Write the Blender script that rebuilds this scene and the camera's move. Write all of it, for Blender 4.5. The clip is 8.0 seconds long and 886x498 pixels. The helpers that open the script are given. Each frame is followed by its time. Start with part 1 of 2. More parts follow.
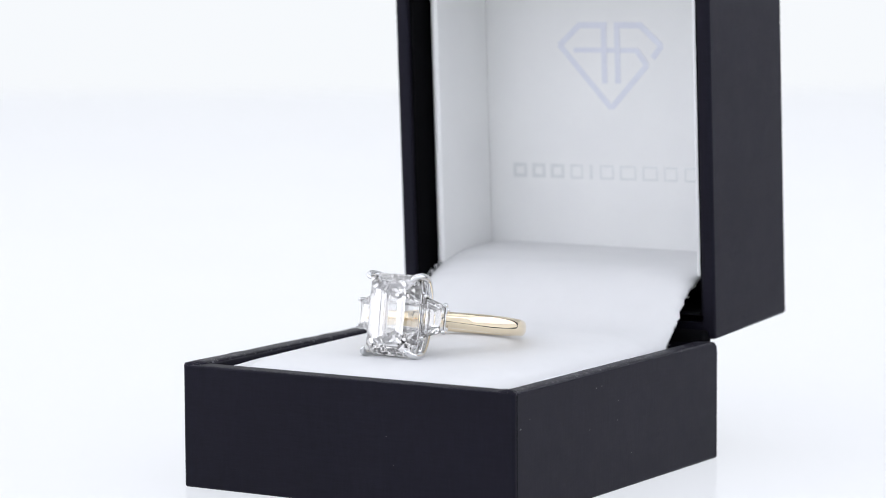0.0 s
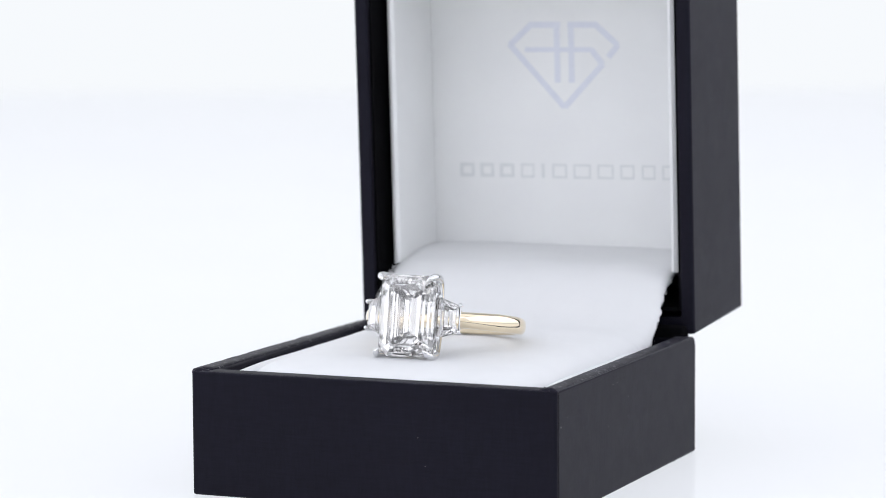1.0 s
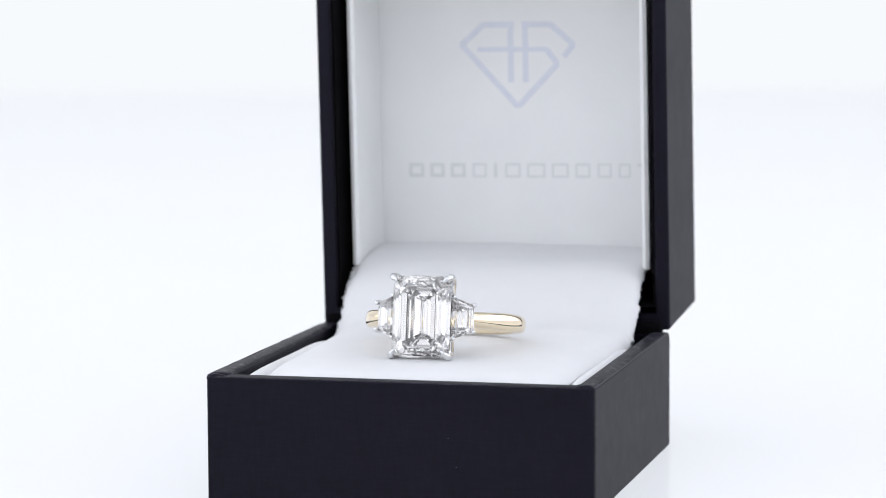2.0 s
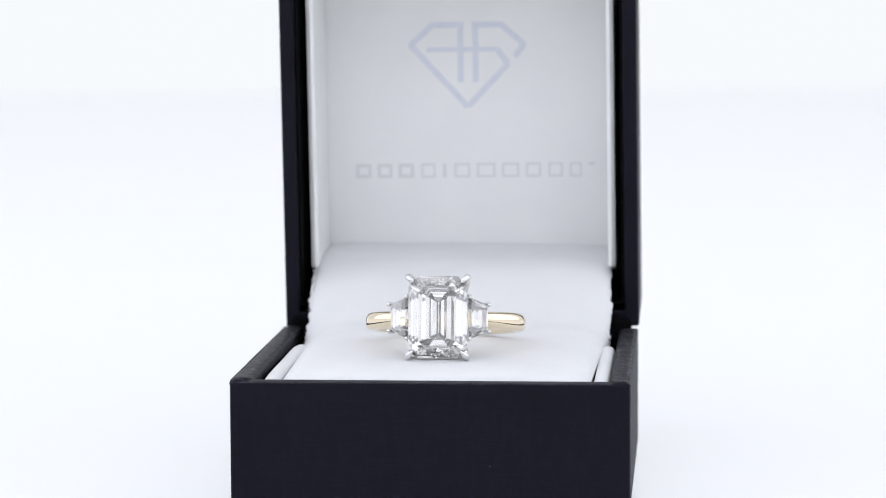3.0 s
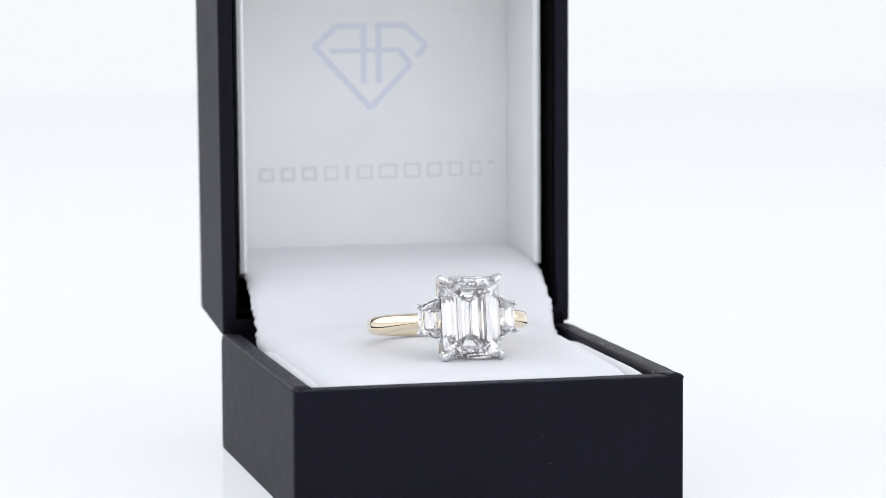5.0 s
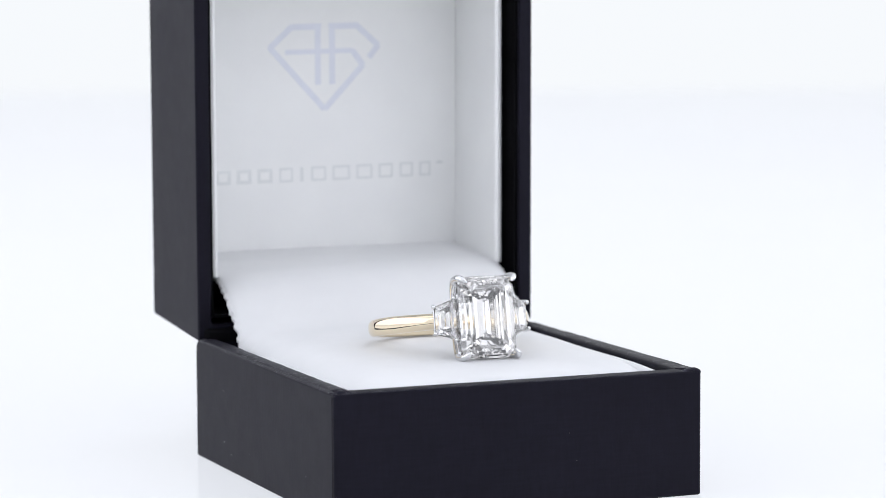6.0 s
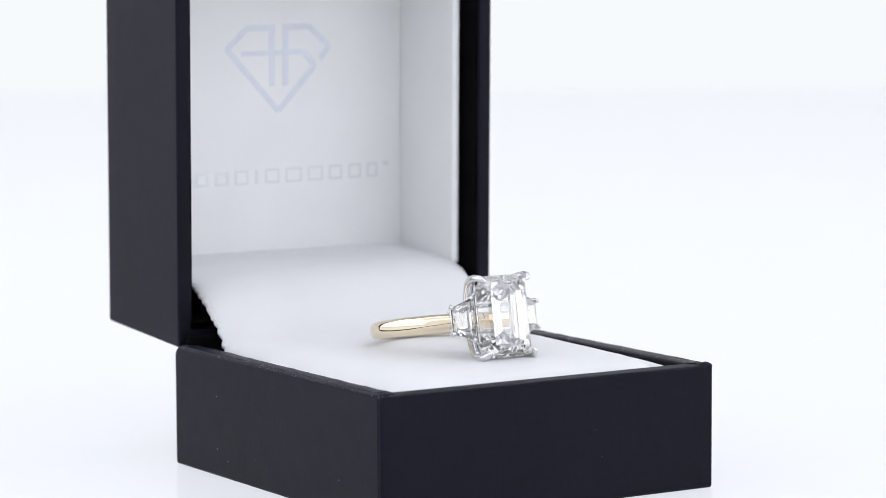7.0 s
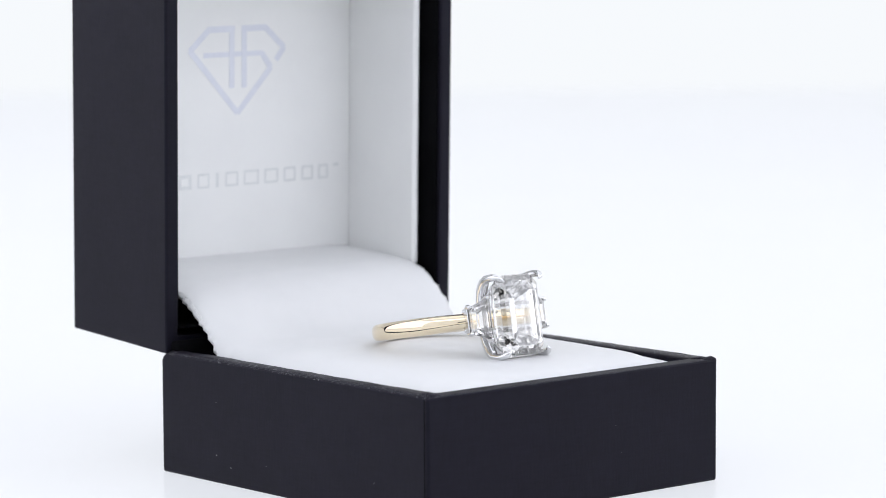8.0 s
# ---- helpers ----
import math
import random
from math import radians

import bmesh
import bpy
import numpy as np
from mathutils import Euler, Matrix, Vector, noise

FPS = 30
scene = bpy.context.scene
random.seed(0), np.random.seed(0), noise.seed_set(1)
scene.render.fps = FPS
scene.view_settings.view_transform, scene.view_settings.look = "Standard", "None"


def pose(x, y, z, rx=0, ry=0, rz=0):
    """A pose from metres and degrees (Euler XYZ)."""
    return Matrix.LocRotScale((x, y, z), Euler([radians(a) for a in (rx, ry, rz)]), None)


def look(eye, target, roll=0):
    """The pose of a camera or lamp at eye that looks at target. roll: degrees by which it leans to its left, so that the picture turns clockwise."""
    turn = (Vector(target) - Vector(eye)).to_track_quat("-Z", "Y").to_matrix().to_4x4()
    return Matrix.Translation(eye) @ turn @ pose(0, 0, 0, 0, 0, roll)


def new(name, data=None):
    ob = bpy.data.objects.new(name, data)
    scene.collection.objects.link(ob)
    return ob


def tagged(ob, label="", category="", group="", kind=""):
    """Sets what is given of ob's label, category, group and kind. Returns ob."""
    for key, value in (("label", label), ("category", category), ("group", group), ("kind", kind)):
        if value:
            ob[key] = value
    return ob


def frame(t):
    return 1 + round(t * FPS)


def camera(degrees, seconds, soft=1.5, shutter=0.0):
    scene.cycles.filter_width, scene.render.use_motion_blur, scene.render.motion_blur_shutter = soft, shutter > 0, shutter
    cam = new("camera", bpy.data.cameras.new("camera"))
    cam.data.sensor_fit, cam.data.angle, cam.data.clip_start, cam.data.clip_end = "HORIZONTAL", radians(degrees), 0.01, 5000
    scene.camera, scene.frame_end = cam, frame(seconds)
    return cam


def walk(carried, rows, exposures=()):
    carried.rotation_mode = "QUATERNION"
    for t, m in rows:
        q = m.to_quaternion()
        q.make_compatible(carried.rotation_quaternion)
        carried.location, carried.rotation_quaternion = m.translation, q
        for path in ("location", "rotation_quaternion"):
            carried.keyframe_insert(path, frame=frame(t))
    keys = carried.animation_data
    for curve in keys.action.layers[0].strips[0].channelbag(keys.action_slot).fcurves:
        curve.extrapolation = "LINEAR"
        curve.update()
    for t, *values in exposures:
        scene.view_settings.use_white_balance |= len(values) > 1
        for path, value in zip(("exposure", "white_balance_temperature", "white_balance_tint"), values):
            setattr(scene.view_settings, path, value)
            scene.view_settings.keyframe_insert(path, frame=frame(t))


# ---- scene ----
# ---------------------------------------------------------------- camera
cam = camera(16.34, 8.0, soft=0.75)
EYE = Vector((-0.00235, -0.40578, 0.07314))
PITCH = radians(6.007)
AIM = EYE + Vector((0, math.cos(PITCH), -math.sin(PITCH)))
walk(cam, [(0.0, look(EYE, AIM, -0.268)), (8.0, look(EYE, AIM, -0.268))])
scene.cycles.max_bounces = 24
scene.cycles.transmission_bounces = 24
scene.cycles.glossy_bounces = 8
cam.data.dof.use_dof = True
cam.data.dof.focus_distance = 0.398
cam.data.dof.aperture_fstop = 34

# ---------------------------------------------------------------- light
world = bpy.data.worlds.new("studio_room")
scene.world = world
world.use_nodes = True
world.node_tree.nodes["Background"].inputs[0].default_value = (0.8, 0.88, 1.0, 1)
world.node_tree.nodes["Background"].inputs[1].default_value = 0.04
scene.view_settings.exposure = 0.0


def softbox(name, eye, target, sx, sy, power, color=(1, 1, 1)):
    lamp = bpy.data.lights.new(name, "AREA")
    lamp.shape, lamp.size, lamp.size_y = "RECTANGLE", sx, sy
    lamp.energy, lamp.color = power, color
    ob = new(name, lamp)
    ob.matrix_world = look(eye, target)
    return ob


COOL = (0.872, 0.895, 1.0)
softbox("softbox_top", (0, 0.16, 0.63), (0, 0.11, 0), 0.95, 0.95, 1.22, COOL)
softbox("softbox_left", (-0.498, 0.0, 0.32), (0, 0.0, 0.32), 0.9, 0.58, 1.25, COOL)
softbox("softbox_right", (0.498, 0.0, 0.32), (0, 0.0, 0.32), 0.9, 0.58, 1.25, COOL)
softbox("softbox_front", (0, -0.40, 0.47), (0, 0.05, 0.05), 0.95, 0.30, 1.0, COOL)


# ---------------------------------------------------------------- materials
def material(name):
    m = bpy.data.materials.new(name)
    m.use_nodes = True
    return m, m.node_tree, m.node_tree.nodes["Principled BSDF"]


def noise_node(nt, scale, detail=4.0, rough=0.55, coord="Object"):
    tc = nt.nodes.new("ShaderNodeTexCoord")
    n = nt.nodes.new("ShaderNodeTexNoise")
    n.inputs["Scale"].default_value = scale
    n.inputs["Detail"].default_value = detail
    n.inputs["Roughness"].default_value = rough
    nt.links.new(tc.outputs[coord], n.inputs["Vector"])
    return n


def ramp(nt, src, lo, hi, c0, c1):
    r = nt.nodes.new("ShaderNodeValToRGB")
    r.color_ramp.elements[0].position, r.color_ramp.elements[1].position = lo, hi
    r.color_ramp.elements[0].color = (*c0, 1)
    r.color_ramp.elements[1].color = (*c1, 1)
    nt.links.new(src, r.inputs[0])
    return r


def bump(nt, src, bsdf, strength, dist, normal=None):
    b = nt.nodes.new("ShaderNodeBump")
    b.inputs["Strength"].default_value = strength
    b.inputs["Distance"].default_value = dist
    nt.links.new(src, b.inputs["Height"])
    if normal:
        nt.links.new(normal, b.inputs["Normal"])
    nt.links.new(b.outputs[0], bsdf.inputs["Normal"])
    return b.outputs[0]


def paper(name, c0, c1, rough, spec=0.5, grain=2600, depth=0.00003, weave=0.0, scuff=0.0):
    m, nt, p = material(name)
    big = noise_node(nt, 90, 5)
    r = ramp(nt, big.outputs["Fac"], 0.3, 0.72, c0, c1)
    color = r.outputs[0]
    if weave:
        # crossed threads of a linen-like embossing, and a sparse lighter fleck
        threads = []
        for stretch in ((1, 1, 9), (7, 7, 1)):
            tc = nt.nodes.new("ShaderNodeTexCoord")
            mp = nt.nodes.new("ShaderNodeMapping")
            mp.inputs["Scale"].default_value = stretch
            fine = nt.nodes.new("ShaderNodeTexNoise")
            fine.inputs["Scale"].default_value = 420
            fine.inputs["Detail"].default_value = 4
            fine.inputs["Roughness"].default_value = 0.6
            nt.links.new(tc.outputs["Object"], mp.inputs["Vector"])
            nt.links.new(mp.outputs[0], fine.inputs["Vector"])
            threads.append(fine.outputs["Fac"])
        add = nt.nodes.new("ShaderNodeMath")
        add.operation = "ADD"
        nt.links.new(threads[0], add.inputs[0])
        nt.links.new(threads[1], add.inputs[1])
        half = nt.nodes.new("ShaderNodeMath")
        half.operation = "MULTIPLY"
        half.inputs[1].default_value = 0.5
        nt.links.new(add.outputs[0], half.inputs[0])
        fr = ramp(nt, half.outputs[0], 0.36, 0.66, (1 - weave,) * 3, (1 + weave,) * 3)
        mix = nt.nodes.new("ShaderNodeMix")
        mix.data_type, mix.blend_type = "RGBA", "MULTIPLY"
        mix.inputs[0].default_value = 1.0
        nt.links.new(color, mix.inputs[6])
        nt.links.new(fr.outputs[0], mix.inputs[7])
        color = mix.outputs[2]
        if scuff:
            # paper core showing where the covering is rubbed through
            worn = ramp(nt, noise_node(nt, 1500, 6, 0.75).outputs["Fac"], scuff, scuff + 0.1, (0, 0, 0), (1, 1, 1))
            rub = nt.nodes.new("ShaderNodeMix")
            rub.data_type = "RGBA"
            rub.inputs[7].default_value = (0.16, 0.16, 0.17, 1)
            nt.links.new(worn.outputs[0], rub.inputs[0])
            nt.links.new(color, rub.inputs[6])
            color = rub.outputs[2]
        p.inputs["Specular Tint"].default_value = (0.82, 0.79, 1.0, 1)
    nt.links.new(color, p.inputs["Base Color"])
    spread = 0.02 if weave else 0.06
    rr = ramp(nt, noise_node(nt, 340, 4).outputs["Fac"], 0.3, 0.7, (rough - spread,) * 3, (rough + spread,) * 3)
    nt.links.new(rr.outputs[0], p.inputs["Roughness"])
    p.inputs["Specular IOR Level"].default_value = spec
    if weave:
        n1 = bump(nt, half.outputs[0], p, 0.5, depth)
        bump(nt, noise_node(nt, 220, 2).outputs["Fac"], p, 0.08, depth * 2, n1)
        return m
    n1 = bump(nt, noise_node(nt, grain, 3).outputs["Fac"], p, 0.35, depth)
    bump(nt, noise_node(nt, 220, 2).outputs["Fac"], p, 0.25, depth * 3, n1)
    return m


BLACK = paper("black_textured_paper", (0.0038, 0.0036, 0.0070), (0.0050, 0.0048, 0.0090), 0.55, 0.165, 1700, 0.00005, 0.32)
WORN = paper("black_scuffed_paper", (0.0055, 0.005, 0.0095), (0.010, 0.0095, 0.0145), 0.5, 0.19, 1500, 0.00008, 0.4, 0.545)
EDGE = paper("black_paper_rubbed_edge", (0.010, 0.010, 0.014), (0.030, 0.030, 0.036), 0.5, 0.25, 1500, 0.00008, 0.4, 0.64)
INNER = paper("black_flocked_lining", (0.003, 0.003, 0.0035), (0.005, 0.005, 0.006), 0.95, 0.03)
LEATHER = paper("white_soft_leatherette", (0.715, 0.72, 0.722), (0.755, 0.757, 0.758), 0.55, 0.3, 3200, 0.00002)
SATIN = paper("white_lid_lining", (0.81, 0.815, 0.81), (0.85, 0.855, 0.845), 0.5, 0.35, 3000, 0.00002)
LINT = paper("grey_lint", (0.12, 0.12, 0.125), (0.3, 0.3, 0.3), 0.9, 0.1)
FLUFF = paper("white_fibre", (0.8, 0.8, 0.8), (0.86, 0.86, 0.86), 0.9, 0.1)


def metal(name, color, rough, share=1.0):
    m, nt, p = material(name)
    p.inputs["Metallic"].default_value = share
    r = ramp(nt, noise_node(nt, 500, 3).outputs["Fac"], 0.3, 0.7, tuple(c * 0.97 for c in color), color)
    nt.links.new(r.outputs[0], p.inputs["Base Color"])
    rr = ramp(nt, noise_node(nt, 900, 4).outputs["Fac"], 0.35, 0.7, (rough,) * 3, (rough * 1.8,) * 3)
    nt.links.new(rr.outputs[0], p.inputs["Roughness"])
    bump(nt, noise_node(nt, 700, 2).outputs["Fac"], p, 0.08, 0.00002)
    return m


GOLD = metal("polished_yellow_gold", (0.89, 0.77, 0.57), 0.012)
PLATINUM = metal("polished_white_metal", (0.74, 0.74, 0.745), 0.03)
PRINT = metal("grey_foil_print", (0.72, 0.735, 0.735), 0.32)
FOIL = metal("silver_foil_print", (0.71, 0.73, 0.79), 0.42, 0.45)


def glass_stone():
    m, nt, p = material("cut_diamond")
    nt.nodes.remove(p)
    g = nt.nodes.new("ShaderNodeBsdfGlass")
    g.inputs["IOR"].default_value = 2.417
    g.inputs["Roughness"].default_value = 0.0
    g.inputs["Color"].default_value = (1.0, 0.996, 0.99, 1)
    nt.links.new(g.outputs[0], nt.nodes["Material Output"].inputs["Surface"])
    return m


DIAMOND = glass_stone()


def acrylic():
    """White acrylic lit from below, with a faint even gloss."""
    m, nt, p = material("backlit_white_acrylic")
    nt.nodes.remove(p)
    d = nt.nodes.new("ShaderNodeBsdfDiffuse")
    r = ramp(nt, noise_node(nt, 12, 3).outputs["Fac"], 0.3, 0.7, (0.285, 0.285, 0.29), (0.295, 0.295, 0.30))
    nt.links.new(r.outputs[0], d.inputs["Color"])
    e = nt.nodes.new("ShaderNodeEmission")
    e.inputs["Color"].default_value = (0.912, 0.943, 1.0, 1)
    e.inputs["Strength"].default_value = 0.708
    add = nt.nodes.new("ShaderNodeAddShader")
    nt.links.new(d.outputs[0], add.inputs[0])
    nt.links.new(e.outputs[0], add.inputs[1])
    g = nt.nodes.new("ShaderNodeBsdfGlossy")
    g.inputs["Roughness"].default_value = 0.09
    mix = nt.nodes.new("ShaderNodeMixShader")
    mix.inputs[0].default_value = 0.12
    nt.links.new(add.outputs[0], mix.inputs[1])
    nt.links.new(g.outputs[0], mix.inputs[2])
    nt.links.new(mix.outputs[0], nt.nodes["Material Output"].inputs["Surface"])
    return m


ACRYLIC = acrylic()


def glow_backdrop():
    m, nt, p = material("self_glowing_white_backdrop")
    nt.nodes.remove(p)
    # emission replaces lamps aimed at the backdrop; its brightness is put in here
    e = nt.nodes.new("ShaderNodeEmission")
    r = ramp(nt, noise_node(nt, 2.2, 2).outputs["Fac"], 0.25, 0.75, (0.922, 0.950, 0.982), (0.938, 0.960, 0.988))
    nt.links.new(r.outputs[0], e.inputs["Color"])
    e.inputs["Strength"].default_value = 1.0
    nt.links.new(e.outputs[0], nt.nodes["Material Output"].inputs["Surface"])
    return m


BACK_GLOW = glow_backdrop()
TENT = paper("white_tent_fabric", (0.80, 0.80, 0.80), (0.86, 0.86, 0.86), 0.9, 0.1, 600, 0.0001)
DARK = paper("dark_room_paint", (0.05, 0.05, 0.055), (0.07, 0.07, 0.075), 0.8, 0.3, 100, 0.0005)

# ---------------------------------------------------------------- mesh helpers (millimetres in, metres out)
MM = 0.001
AX, AY = 2.19, 24.96          # the turning axis in the box's own plan


def part(name, bm, mat, parent=None, label="", smooth=False, at=None, bevel=0.0, segs=2):
    if bevel:
        bmesh.ops.recalc_face_normals(bm, faces=bm.faces)
        bmesh.ops.bevel(bm, geom=[e for e in bm.edges if e.calc_face_angle(0) > 0.5], offset=bevel,
                        segments=segs, profile=0.5, affect="EDGES", clamp_overlap=True)
    bmesh.ops.recalc_face_normals(bm, faces=bm.faces)
    for f in bm.faces:                                   # "edges": only the narrow bevel faces are smooth
        f.smooth = f.calc_area() < 12 if smooth == "edges" else smooth
    bm.transform(Matrix.Scale(MM, 4))
    me = bpy.data.meshes.new(name)
    bm.to_mesh(me)
    bm.free()
    me.materials.append(mat)
    ob = new(name, me)
    if parent:
        ob.parent = parent
    if at is not None:
        ob.matrix_basis = at
    if label:
        ob["label"] = label
    return ob


def slab(x0, x1, y0, y1, z0, z1, bm=None):
    bm = bm or bmesh.new()
    vs = [bm.verts.new((x, y, z)) for x in (x0, x1) for y in (y0, y1) for z in (z0, z1)]
    for q in ((0, 1, 3, 2), (4, 6, 7, 5), (0, 4, 5, 1), (2, 3, 7, 6), (0, 2, 6, 4), (1, 5, 7, 3)):
        bm.faces.new([vs[i] for i in q])
    return bm


def rings(loops, bm=None, closed=False, cap=True):
    """A skin over loops of points, each loop round the same way."""
    bm = bm or bmesh.new()
    rows = [[bm.verts.new(p) for p in lp] for lp in loops]
    pairs = list(zip(rows, rows[1:])) + ([(rows[-1], rows[0])] if closed else [])
    for a, b in pairs:
        n = len(a)
        for i in range(n):
            bm.faces.new((a[i], a[(i + 1) % n], b[(i + 1) % n], b[i]))
    if cap and not closed:
        bm.faces.new(rows[0])
        bm.faces.new(rows[-1])
    return bm


def tube(points, radii, n=10, bm=None, flat=1.0):
    """A round wire through points, its radius varying, its ends domed."""
    pts = [Vector(p) for p in points]
    fine, fr = [], []
    for i in range(len(pts) - 1):
        p0, p1, p2, p3 = pts[max(i - 1, 0)], pts[i], pts[i + 1], pts[min(i + 2, len(pts) - 1)]
        for k in range(4):
            t = k / 4
            fine.append(0.5 * ((2 * p1) + (p2 - p0) * t + (2 * p0 - 5 * p1 + 4 * p2 - p3) * t * t + (3 * p1 - p0 - 3 * p2 + p3) * t ** 3))
            fr.append(radii[i] + (radii[i + 1] - radii[i]) * t)
    fine.append(pts[-1])
    fr.append(radii[-1])
    d0, d1 = (fine[0] - fine[1]).normalized(), (fine[-1] - fine[-2]).normalized()
    fine = [fine[0] + d0 * fr[0] * 0.7] + fine + [fine[-1] + d1 * fr[-1] * 0.4, fine[-1] + d1 * fr[-1] * 0.75]
    fr = [fr[0] * 0.4] + fr + [fr[-1] * 0.85, fr[-1] * 0.4]
    up = Vector((0.3, 0.2, 1)).normalized()
    loops = []
    for i, p in enumerate(fine):
        d = (fine[min(i + 1, len(fine) - 1)] - fine[max(i - 1, 0)]).normalized()
        u = (up - d * up.dot(d)).normalized()
        v = d.cross(u)
        up = u
        loops.append([p + (u * math.cos(a) * flat + v * math.sin(a)) * fr[i] for a in (2 * math.pi * j / n for j in range(n))])
    return rings(loops, bm)


def lerp_table(table, x):
    for (a, b), (c, d) in zip(table, table[1:]):
        if x <= c:
            return b + (d - b) * max(0.0, (x - a)) / (c - a)
    return table[-1][1]


# ---------------------------------------------------------------- the place
def build_place():
    """A white sweep that glows behind, a glossy white table, a fabric tent open to the camera, a dim room around."""
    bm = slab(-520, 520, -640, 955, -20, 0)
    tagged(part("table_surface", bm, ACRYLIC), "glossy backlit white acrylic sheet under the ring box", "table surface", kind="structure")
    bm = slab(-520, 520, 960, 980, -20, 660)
    tagged(part("backdrop", bm, BACK_GLOW), "plain white studio backdrop with an added glow", "backdrop", kind="structure")
    for nm, x in (("wall_west", -520), ("wall_east", 502)):
        tagged(part(nm, slab(x, x + 18, -470, 955, 0.5, 640), TENT), "plain white light tent fabric side", "wall", kind="structure")
    tagged(part("ceiling", slab(-520, 520, -470, 955, 645, 660), TENT), "plain white light tent fabric roof", "ceiling", kind="structure")
    # the tent's front, with the opening through which the lens looks
    bm = slab(-502, -75, -470, -452, 0.5, 640)
    slab(75, 502, -470, -452, 0.5, 640, bm)
    slab(-75, 75, -470, -452, 0.5, 30, bm)
    slab(-75, 75, -470, -452, 115, 640, bm)
    tagged(part("wall_front", bm, TENT), "plain white light tent front with a lens opening", "wall", kind="structure")
    tagged(part("wall_south", slab(-520, 520, -660, -645, -20, 660), DARK), "plain dark room wall", "wall", kind="structure")


build_place()


# ---------------------------------------------------------------- the ring box
def shift(bm):
    bmesh.ops.translate(bm, verts=bm.verts, vec=(-AX, -AY, 0))
    return bm


PAD = ((1.6, 15.0), (2.3, 16.3), (4, 16.9), (7, 17.4), (10, 17.6), (20, 17.7), (30, 17.8), (38, 17.75), (43, 17.8),
       (46, 18.4), (48.5, 20.3), (51.5, 23.0), (54, 24.6), (57, 25.5), (63, 26.0), (68, 26.3), (71.6, 26.5))


DROP = ((1.6, 1.8), (36, 1.9), (43, 2.6), (47.3, 3.1), (50, 2.0), (52.5, 1.6), (57, 0.9), (63, 0.4), (71.6, 0.3))


def pad_sheet():
    """The soft white sheet that lies in the tray and bends up into the lid over the hinge."""
    rng = random.Random(5)
    ny, nx = 200, 46
    ys = [1.6 + (71.6 - 1.6) * (j / ny) for j in range(ny + 1)]

    def half(y):
        return lerp_table(((1.6, 19.3), (4, 19.8), (30, 20.5), (44, 21.2), (60, 21.1), (72, 20.7)), y)

    bm = bmesh.new()
    top, low = [], []
    for y in ys:
        zt = sum(lerp_table(PAD, y + o) for o in (-0.9, -0.3, 0.3, 0.9)) / 4
        ragged = lerp_table(((40, 0.0), (46, 1.0), (58, 1.0), (64, 0.3)), y)
        jit, jit2 = ragged * rng.uniform(-0.3, 0.25), ragged * rng.uniform(-0.3, 0.25)
        a, b = [], []
        for i in range(nx + 1):
            s = -1 + 2 * i / nx
            x = s * (half(y) + (0.28 * max(0.0, 1 - abs(y - 50.5) / 5) if s > 0 else 0.0) + (jit if s < 0 else jit2) * (abs(s) > 0.97))
            drop = lerp_table(DROP, y) * (lerp_table(((1.6, 1.6), (34, 1.6), (48, 1.0)), y) if s < 0 else lerp_table(((1.6, 1.25), (34, 1.2), (46, 1.0)), y)) * (0.8 * abs(s) ** 12 + 0.2 * abs(s) ** 3)
            z = zt - drop + (0.35 if s > 0 else 0.9) * s * max(0.0, 1 - abs(y - 54) / 9) + 0.07 * noise.noise((x * 0.16, y * 0.13, 2.0))
            a.append(bm.verts.new((x, y, z)))
            b.append(bm.verts.new((x, y, z - 0.5)))
        top.append(a)
        low.append(b)
    for j in range(ny):
        for i in range(nx):
            bm.faces.new((top[j][i], top[j][i + 1], top[j + 1][i + 1], top[j + 1][i]))
            bm.faces.new((low[j][i], low[j + 1][i], low[j + 1][i + 1], low[j][i + 1]))
        for i in (0, nx):
            bm.faces.new((top[j][i], top[j + 1][i], low[j + 1][i], low[j][i]))
    for j in (0, ny):
        for i in range(nx):
            bm.faces.new((top[j][i], top[j][i + 1], low[j][i + 1], low[j][i]))
    return bm


def fibres(side):
    rng = random.Random(11 + side)
    bm = bmesh.new()
    for _ in range(60 if side < 0 else 80):
        y = rng.uniform(45, 58)
        z = lerp_table(PAD, y) - lerp_table(DROP, y) - rng.uniform(0.0, 0.35)
        x = side * 20.95
        ln = rng.uniform(0.1, 0.5)
        p1 = Vector((x, y, z))
        p2 = p1 + Vector((side * ln * 0.7, rng.uniform(-0.4, 0.4), rng.uniform(-0.35, 0.15)))
        p3 = p2 + Vector((side * ln * 0.3, rng.uniform(-0.4, 0.4), rng.uniform(-0.3, 0.3)))
        tube([p1, p2, p3], [0.035, 0.03, 0.02], 4, bm)
    return bm


HALF, DEPTH, HIGH = 25.1, 54.94, 16.21


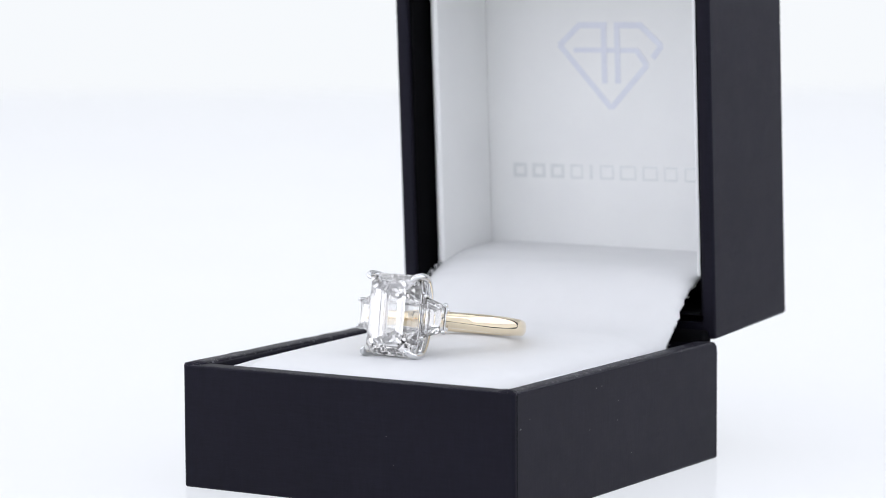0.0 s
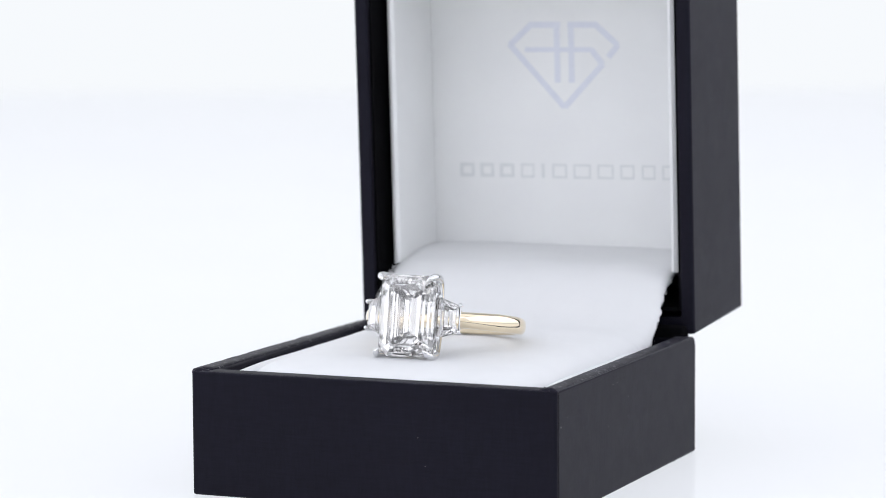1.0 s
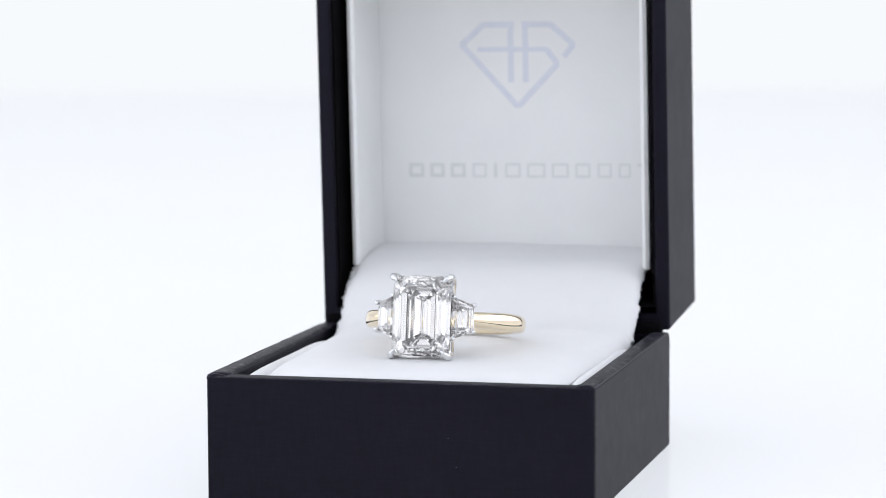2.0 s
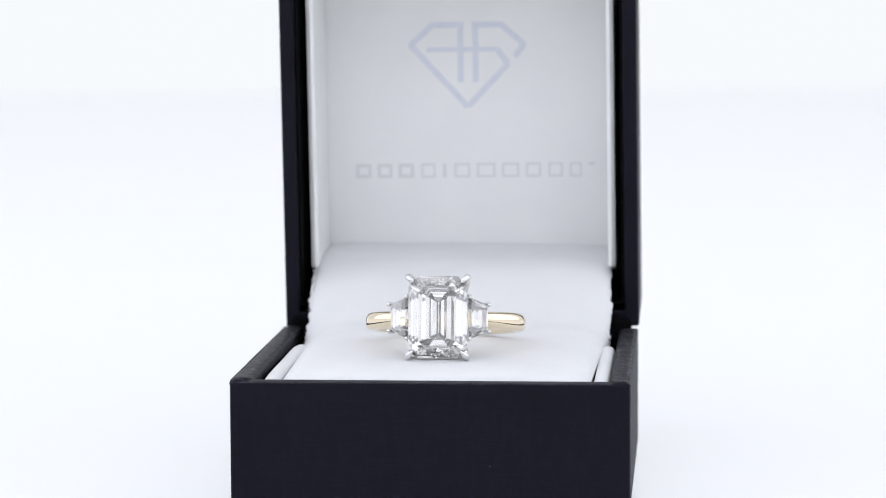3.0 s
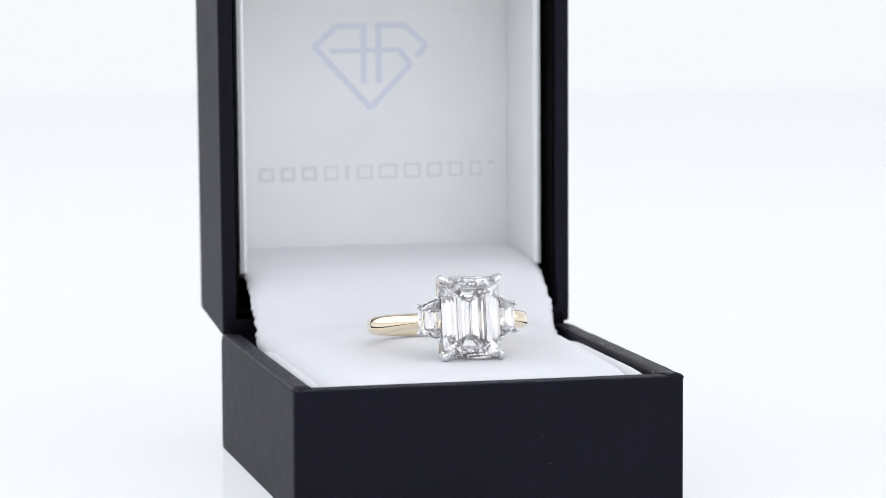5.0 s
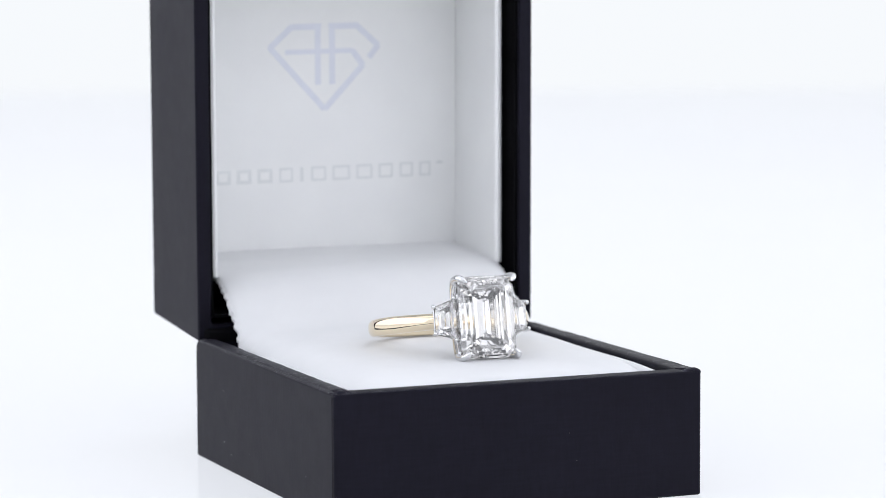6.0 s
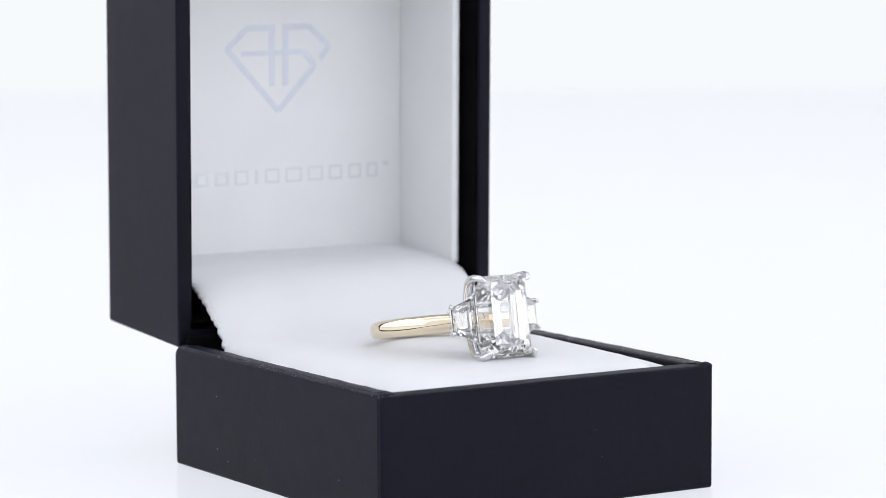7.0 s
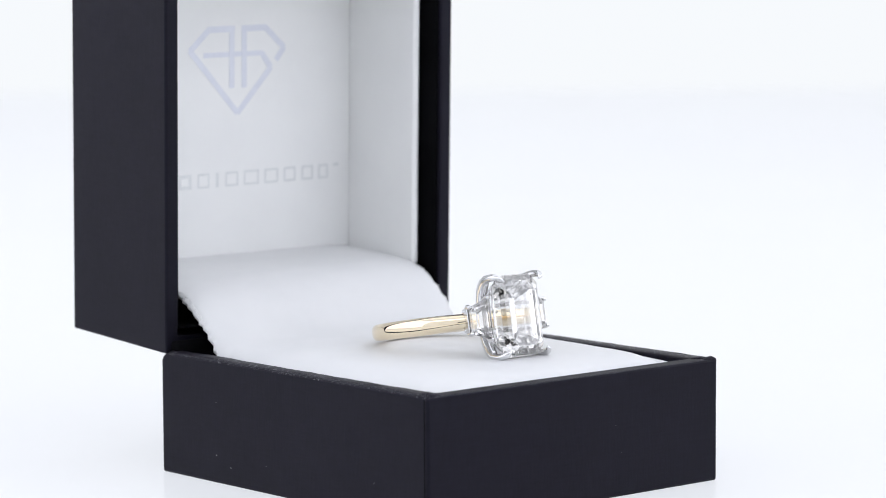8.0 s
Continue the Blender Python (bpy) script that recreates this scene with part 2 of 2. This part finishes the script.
def open_tray(x0, x1, y0, y1, z0, z1, wall, floor, bevel, back=0.0):
    """A five-sided card tray, open at the top, its outer edges softened, its back top edge rounder."""
    def loop(o, z):
        return [(x0 + o, y0 + o, z), (x1 - o, y0 + o, z), (x1 - o, y1 - o, z), (x0 + o, y1 - o, z)]
    bm = rings([loop(0, z0), loop(0, z1), loop(wall, z1), loop(wall, z0 + floor)])
    bmesh.ops.recalc_face_normals(bm, faces=bm.faces)
    if back:
        ends = [e for e in bm.edges if all(abs(v.co.y - y1) < 1e-4 and abs(v.co.z - z1) < 1e-4 for v in e.verts)]
        bmesh.ops.bevel(bm, geom=ends, offset=back, segments=5, profile=0.5, affect="EDGES", clamp_overlap=True)
    sharp = [e for e in bm.edges if e.calc_face_angle(0) > 0.9]
    bmesh.ops.bevel(bm, geom=sharp, offset=bevel, segments=3, profile=0.5, affect="EDGES", clamp_overlap=True)
    return bm


def build_ring_box():
    box = new("ring_box")
    tagged(box, "open black paper-covered ring box with white cushion, turning slowly", "ring box")
    base = part("base", shift(open_tray(-HALF, HALF, 0, DEPTH, 0, HIGH, 2.6, 2.0, 0.35, 1.3)), BLACK, box, "black textured paper tray", "edges")
    # scuffed paper turned over the rims of the two sides
    for s in (-1, 1):
        up = 0.05 if s > 0 else 0.25
        rows = []
        for k in range(33):
            y = 0.45 + (DEPTH - 2.05) * k / 32
            dz = 0.10 * noise.noise((s * 3.0, y * 0.35, 0.5))
            rows.append([(s * (HALF - 1.25 + 1.22 * math.copysign(abs(math.cos(a)) ** 0.55, math.cos(a))), y,
                          HIGH - 0.35 + (0.38 + up + dz) * math.sin(a) ** 0.6)
                         for a in (math.pi * q / 12 for q in range(13))])
        part("rim_wrap", shift(rings(rows)), WORN, base, "scuffed black rim edge", True)
        # rubbed outer edge of the rim
        pts = [(s * (HALF - 0.12), 0.3 + (DEPTH - 3) * k / 24, HIGH + up * 0.9 - 0.12 + 0.06 * noise.noise((s * 5.0, k * 0.9, 0.2)))
               for k in range(25)]
        part("rubbed_edge", shift(tube(pts, [0.10 + 0.05 * noise.noise((k * 1.3, s * 2.0, 0.7)) for k in range(25)], 6)), EDGE, base, "pale rubbed edge", True)
        # corner fold of the covering paper
        pts = [(s * (HALF - 0.15), 0.35, HIGH - 0.25), (s * (HALF - 0.9), 0.42, HIGH - 0.02), (s * (HALF - 2.0), 0.42, HIGH - 0.12), (s * (HALF - 3.4), 0.45, HIGH - 0.3)]
        part("corner_fold", shift(tube(pts, [0.3, 0.4, 0.32, 0.15], 10)), WORN, base, "", True)
        pts = [(s * (HALF - 0.4), 0.25, HIGH + 0.02), (s * (HALF - 1.6), 0.9, HIGH + 0.12), (s * (HALF - 2.5), 2.4, HIGH)]
        part("corner_crease", shift(tube(pts, [0.10, 0.16, 0.1], 8)), WORN, base, "", True)
    pts = [(-HALF + 0.4 + (2 * HALF - 0.8) * k / 40, 0.14, HIGH - 0.10 + 0.05 * noise.noise((k * 0.7, 3.0, 1.2))) for k in range(41)]
    part("rubbed_edge", shift(tube(pts, [0.08 + 0.05 * noise.noise((k * 1.1, 8.0, 0.4)) for k in range(41)], 6)), EDGE, base, "pale rubbed edge", True)
    part("inner_lining", shift(open_tray(-HALF + 2.62, HALF - 2.62, 2.62, DEPTH - 2.62, 2.02, HIGH - 1.2, 0.25, 0.3, 0.05)), INNER, base, "matt black lining")
    # cushion
    part("cushion_sheet", shift(pad_sheet()), LEATHER, box, "soft white leatherette cushion", True)
    part("cushion_core", shift(slab(-19.2, 19.2, 3.2, 44, 2.4, 15.0)), LEATHER, box, "white foam core", True, None, 0.8)
    for s in (-1, 1):
        at = 21.0 if s < 0 else 21.3
        roll = tube([(s * at, y, z) for y, z in ((3.4, 14.5), (12, 14.8), (24, 14.8), (36, 14.8), (41.5, 14.4))],
                    [0.95, 1.05, 1.05, 1.05, 0.9], 14)
        part("side_roll", shift(roll), LEATHER, box, "white rolled cushion edge", True)
        part("fibre_fringe", shift(fibres(s)), FLUFF, box, "frayed white fibres")
    # hinge of paper between tray and lid
    part("hinge", shift(slab(-HALF + 0.9, HALF - 0.9, 52.4, 54.75, HIGH - 1.0, HIGH + 1.5)), INNER, box, "matt black paper hinge", True, None, 0.5, 3)
    # seam of the covering paper beside the front corners
    for s in (-1, 1):
        part("seam", shift(slab(s * (HALF - 0.1), s * (HALF + 0.025), 0.55, 0.72, 0.4, HIGH - 0.3)), INNER, base)
    build_lid(box)
    # lint on the black paper: (face, along, height, thickness)
    specks = (("R", 1.4, 11.5, 0.07), ("R", 18.8, 9.0, 0.04), ("R", 22.0, 14.2, 0.05), ("R", 20.5, 14.2, 0.045), ("R", 26.4, 11.8, 0.05),
              ("R", 44.0, 16.0, 0.05), ("L", 42.7, 3.7, 0.07), ("L", 39.6, 2.4, 0.05), ("L", 10.2, 4.4, 0.05), ("L", 42.7, 10.7, 0.05),
              ("F", 6.5, 9.3, 0.018), ("F", 7.5, 5.7, 0.02))
    rng = random.Random(3)
    specks += tuple((rng.choice("LRR"), rng.uniform(3, 52), rng.uniform(2, 14.5), 0.03) for _ in range(4))
    for face, along, z, thick in specks:
        if face == "F":
            p, n = Vector((along, -0.02, z)), (1, 0, rng.uniform(-1, 1))
        else:
            p, n = Vector(((-1 if face == "L" else 1) * (HALF + 0.02), along, z)), (0, 1, rng.uniform(-1, 1))
        bm = tube([p, p + Vector(n) * rng.uniform(0.05, 0.12)], [thick * 1.1, thick * 0.9], 5)
        part("lint", shift(bm), LINT, base)
    return box


def gem_emblem(lid, k, at):
    """A cut-gem outline with two uprights and a bar, in flat strokes: (x, z) pairs on the lid's back."""
    strokes = (((-8.4, 0), (-4.9, 3.1), 1), ((-5.1, 3.0), (-0.45, 3.0), 1), ((0.7, 3.0), (5.1, 3.0), 1), ((4.9, 3.1), (8.4, 0), 1),
               ((8.4, 0.1), (6.9, -1.7), 1), ((-8.4, 0.2), (0, -9.0), 1), ((0, -9.0), (6.0, -2.7), 1), ((-6.0, -0.6), (4.4, -0.6), 0.8),
               ((4.3, -0.55), (6.0, -2.8), 1), ((-1.0, 2.6), (-1.0, -5.4), 1), ((1.2, 2.6), (1.2, -5.4), 1))
    for i, (a, b, w) in enumerate(strokes):
        a, b = Vector((a[0], 0, a[1])), Vector((b[0], 0, b[1]))
        d = (b - a).normalized()
        n = Vector((-d.z, 0, d.x)) * w * k / 2
        lo = [a - n, b - n, b + n, a + n]
        bm = rings([[(p.x, 0, p.z) for p in lo], [(p.x, -0.01 - 0.0025 * i, p.z) for p in lo]])
        part("emblem_stroke", bm, FOIL, lid, "pale silver emblem stroke", False, at)


LIDTURN = Matrix.Translation((-AX * MM, (53.85 - AY) * MM, 16.82 * MM)) @ pose(0.00012, 0, 0, 1.9, -0.6, 0)


def build_lid(box):
    """The lid in its own space: x across, y into it from its rim, z up from the hinge side."""
    def standing(bm):
        # an open tray laid on its side: its mouth faces -y
        bm.transform(Matrix(((1, 0, 0, 0), (0, 0, -1, 0), (0, 1, 0, 0), (0, 0, 0, 1))))
        return bm
    w, dp, hi = 25.13, 22.2, 55.0
    bm = standing(open_tray(-w, w, 0, hi, -dp, 0, 2.0, 1.6, 0.35))
    for v in bm.verts:
        if v.co.z < 5:                                    # the hinge side sags towards the tray
            v.co.z -= 0.6 * (1 - v.co.y / dp) * (1 - v.co.z / 5)
        if v.co.x < -w + 1:                               # one side leans in towards the back
            v.co.x += 0.55 * v.co.y / dp
            v.co.y *= 1.027
    lid = part("lid", bm, BLACK, box, "black textured paper lid, raised", "edges", LIDTURN)
    for s in (-1, 1):
        part("inner_wall", slab(s * (w - 2.03), s * (w - 2.4), 0.6, 20, 2.6, hi - 2.6), INNER, lid, "matt black inner wall")
        bm = bmesh.new()
        f, g = s * (w - 3.3), s * (w - 4.45)
        o = 3.0 if s > 0 else 3.95
        prof = [(f, o + 0.3), (s * (w - 3.9), o), (s * (w - 4.35), o + 0.4), (g, 9), (s * (w - 4.55), 17.55), (s * (w - 3.0), 17.55)]
        rings([[(x, y, 7.5) for x, y in prof], [(x, y, hi - 3.2) for x, y in prof]], bm)
        part("side_liner", bm, SATIN, lid, "white side lining", False, None, 0.12)
    part("lower_wall", slab(-w + 2.6, w - 2.6, 0.6, 20, 2.58, 2.95), INNER, lid, "matt black inner wall")
    part("top_liner", slab(-w + 3.0, w - 3.0, 3.2, 17.5, hi - 3.9, hi - 2.7), SATIN, lid, "white top lining", False, None, 0.2)
    part("back_liner", slab(-w + 3.0, w - 3.0, 17.6, 19.2, 5.0, hi - 2.7), SATIN, lid, "white satin-paper back lining", False, None, 0.2)
    z0 = -16.96
    gem_emblem(lid, 0.9, pose(0.0001, 0.01758, (55.9 + z0 - 0.75) * MM))
    # plain bars in place of the printed name
    x = -16.6
    for i, (bw, gap) in enumerate(((2.3, 0.9), (2.2, 0.9), (2.3, 1.05), (2.1, 1.1), (0.5, 1.2), (2.3, 1.0), (2.7, 1.0), (2.5, 1.0), (2.2, 1.1), (2.1, 1.0), (1.8, 0))):
        e = min(bw / 2, 0.5 if i < 3 else 0.3)
        outer = [(x, 0), (x + bw, 0), (x + bw, 2.1), (x, 2.1)]
        inner = [(x + e, e), (x + bw - e, e), (x + bw - e, 2.1 - e), (x + e, 2.1 - e)]
        if bw > 1:
            bm = rings([[(a, y, c) for a, c in lp] for lp, y in ((outer, 0), (outer, -0.03), (inner, -0.03), (inner, 0))], None, closed=True)
        else:
            bm = slab(x, x + bw, -0.03, 0, 0, 2.1)
        part("name_bar", bm, PRINT, lid, "pale silver printed bar", False, pose(0, 0.01758, (36.5 + z0 - 0.75) * MM))
        x += bw + gap
    part("mark_bar", slab(17.6, 18.6, -0.03, 0, 1.7, 2.1), PRINT, lid, "", False, pose(0, 0.01758, (36.5 + z0 - 0.75) * MM))


# ---------------------------------------------------------------- the ring
def oct_loop(a, b, c, y, cx=0.0):
    """Cut-corner rectangle in the plane of the stone, round one way."""
    return [(cx + x, y, z) for x, z in ((a - c, b), (a, b - c), (a, -b + c), (a - c, -b), (-a + c, -b), (-a, -b + c), (-a, b - c), (-a + c, b))]


def emerald_stone():
    a, b, c = 3.8, 5.3, 1.25
    # (inset at the sides, inset at the ends, depth, corner): three crown steps, girdle, pavilion steps down to the keel
    rows = [(1.40, 1.25, -14.52, 0.90), (0.95, 0.85, -14.27, 1.02), (0.45, 0.42, -13.84, 1.15), (0.0, 0.0, -13.27, 1.25), (0.0, 0.0, -13.05, 1.25),
            (0.75, 0.68, -11.85, 1.0), (1.70, 1.53, -10.80, 0.75), (2.70, 2.40, -9.96, 0.4), (3.74, 3.30, -9.26, 0.03),
            ]
    loops = [oct_loop(a - i, b - k, q, y) for i, k, y, q in rows]
    return rings(loops)


def trapezoid_stone(s):
    """A step-cut tapered stone beside the centre one, its face turned outwards."""
    base = [(-1.45, 2.75), (1.25, 1.75), (1.25, -1.75), (-1.45, -2.75)]
    rows = [(0.50, 0.70, -0.62), (0.78, 0.87, -0.42), (1.0, 1.0, 0.0), (1.0, 1.0, 0.12), (0.72, 0.84, 0.95), (0.42, 0.66, 1.65), (0.05, 0.45, 2.2)]
    bm = rings([[(u * k, y, v * q) for u, v in base] for k, q, y in rows])
    # outward is +u, the face looks along -y; turn it about z and set it beside the centre stone
    m = Matrix.Translation((s * 5.15, -11.6, 0)) @ Matrix.Rotation(radians(s * 24), 4, "Z") @ Matrix.Diagonal((s, 1, 1, 1))
    bm.transform(m)
    return bm, m


def shank():
    n, k = 150, 32
    loops = []
    for j in range(n + 1):
        deg = 29.5 + (360 - 59) * j / n                     # from beside the head, round the back
        th = radians(deg)
        back = 0.5 - 0.5 * math.cos(th)                   # 0 at the head, 1 at the back
        near = max(0.0, 1 - (min(deg, 360 - deg) - 29.5) / 36)
        hz = 1.22 - 0.16 * back - 0.17 * near              # half width along the finger
        ro, ri = 10.75 - 0.2 * back + 0.75 * near ** 1.6, 8.9
        lp = []
        for i in range(k):
            a = 2 * math.pi * i / k
            ca, sa = math.cos(a), math.sin(a)
            if ca > 0:                                    # rounded outside
                r = ri + 0.9 + (ro - ri - 0.9) * ca ** 0.85
            else:                                         # nearly flat inside
                r = ri + 0.9 - 0.9 * abs(ca) ** 0.4
            z = hz * math.copysign(abs(sa) ** 0.85, sa)
            lp.append((r * math.sin(th), -r * math.cos(th), z))
        loops.append(lp)
    bm = rings(loops)
    # the band leans a little further back than the stone's face
    bm.transform(Matrix.Translation((0, -10, 0)) @ Matrix.Rotation(radians(-0.1), 4, "X") @ Matrix.Translation((0, 10, 0)))
    return bm


def build_ring(m):
    ring = new("engagement_ring")
    tagged(ring, "yellow gold ring with emerald-cut diamond and two tapered side stones", "ring")
    band = part("shank", shank(), GOLD, ring, "polished yellow gold band", True)
    part("centre_stone", emerald_stone(), DIAMOND, ring, "clear emerald-cut diamond")
    head = part("head", rail(), PLATINUM, ring, "white metal basket setting", True)
    for sx in (-1, 1):
        for sz in (-1, 1):
            pts = [(sx * 2.7, -9.2, sz * 1.5), (sx * 3.0, -9.95, sz * 3.4), (sx * 3.45, -11.25, sz * 4.75), (sx * 3.72, -12.8, sz * 5.12),
                   (sx * 3.72, -13.85, sz * 5.05), (sx * 3.45, -14.5, sz * 4.78), (sx * 3.12, -14.72, sz * 4.45)]
            part("claw", tube(pts, [0.62, 0.62, 0.56, 0.48, 0.46, 0.36, 0.13], 14), PLATINUM, head, "rounded white metal claw", True)
    for sx in (-1, 1):
        # the inner wire of the gallery, from claw to claw under the girdle
        pts = [(sx * (2.95 + 0.45 * abs(k / 4) ** 2.5), -10.45 - 1.3 * abs(k / 4) ** 3, 1.14 * k) for k in range(-4, 5)]
        part("gallery_wire", tube(pts, [0.34] * 9, 12), PLATINUM, head, "curved white metal gallery wire", True)
    for s in (-1, 1):
        bm, tm = trapezoid_stone(s)
        stone = part("side_stone", bm, DIAMOND, ring, "clear step-cut tapered diamond")
        cup = bmesh.new()
        loop = [(-1.3, 1.1, 2.2), (1.2, 1.1, 1.5), (1.2, 1.1, -1.5), (-1.3, 1.1, -2.2)]
        inner = [(u * 0.78, y, v * 0.78) for u, y, v in loop]
        low = [(u * 0.85, 2.1, v * 0.8) for u, y, v in loop]
        lowi = [(u * 0.6, 2.1, v * 0.6) for u, y, v in loop]
        rings([loop, inner, lowi, low], cup, closed=True)
        cup.transform(tm)
        side = part("side_setting", cup, PLATINUM, ring, "white metal side setting", True, None, 0.12)
        wall = slab(1.22, 1.5, 0.4, 2.2, -1.6, 1.6)
        wall.transform(tm)
        part("end_wall", wall, PLATINUM, side, "white metal end wall", True, None, 0.14, 3)
        for u, v in ((1.32, 1.72), (1.32, -1.72), (-1.35, 2.7), (-1.35, -2.7)):
            p = [(u * 0.8, 2.0, v * 0.72), (u * 0.95, 1.0, v * 0.98), (u * 1.05, 0.1, v * 1.04), (u * 0.98, -0.42, v * 0.99)]
            bm = tube(p, [0.28, 0.3, 0.31, 0.29], 12)
            bm.transform(tm)
            part("side_claw", bm, PLATINUM, side, "", True)
    ring.matrix_world = m
    return ring


def rail():
    """The rectangular gallery wire under the centre stone, with the bridge to the band."""
    bm = rings([oct_loop(3.25, 4.3, 1.2, -11.3), oct_loop(2.8, 3.85, 1.0, -11.3), oct_loop(2.7, 3.75, 1.0, -10.9), oct_loop(3.15, 4.2, 1.2, -10.9)], None, closed=True)
    for sz in (-1, 1):
        tube([(-5.6, -9.2, sz * 1.2), (-3.0, -8.95, sz * 1.55), (0, -8.9, sz * 1.7), (3.0, -8.95, sz * 1.55), (5.6, -9.2, sz * 1.2)],
             [0.35, 0.38, 0.38, 0.38, 0.35], 10, bm)
    return bm


BOX = build_ring_box()
RING_IN_BOX = pose((0.2 - AX) * MM, (24.6 - AY) * MM, 20.68 * MM, -10.2, 0, 0)
RING = build_ring(RING_IN_BOX)


# ---------------------------------------------------------------- the turntable's turn
TURN = ((0, -31.88), (0.5, -27.32), (1, -22.72), (1.5, -18.38), (3, -4.66), (3.5, 0.05), (4, 4.58), (4.5, 9.06),
        (6, 22.35), (6.5, 27.15), (7, 31.85), (7.5, 36.15), (8, 40.9))


def motions():
    walk(BOX, [(t, pose(0, 0, 0, 0, 0, a)) for t, a in TURN])
    walk(RING, [(t, pose(0, 0, 0, 0, 0, a) @ RING_IN_BOX) for t, a in TURN])


motions()
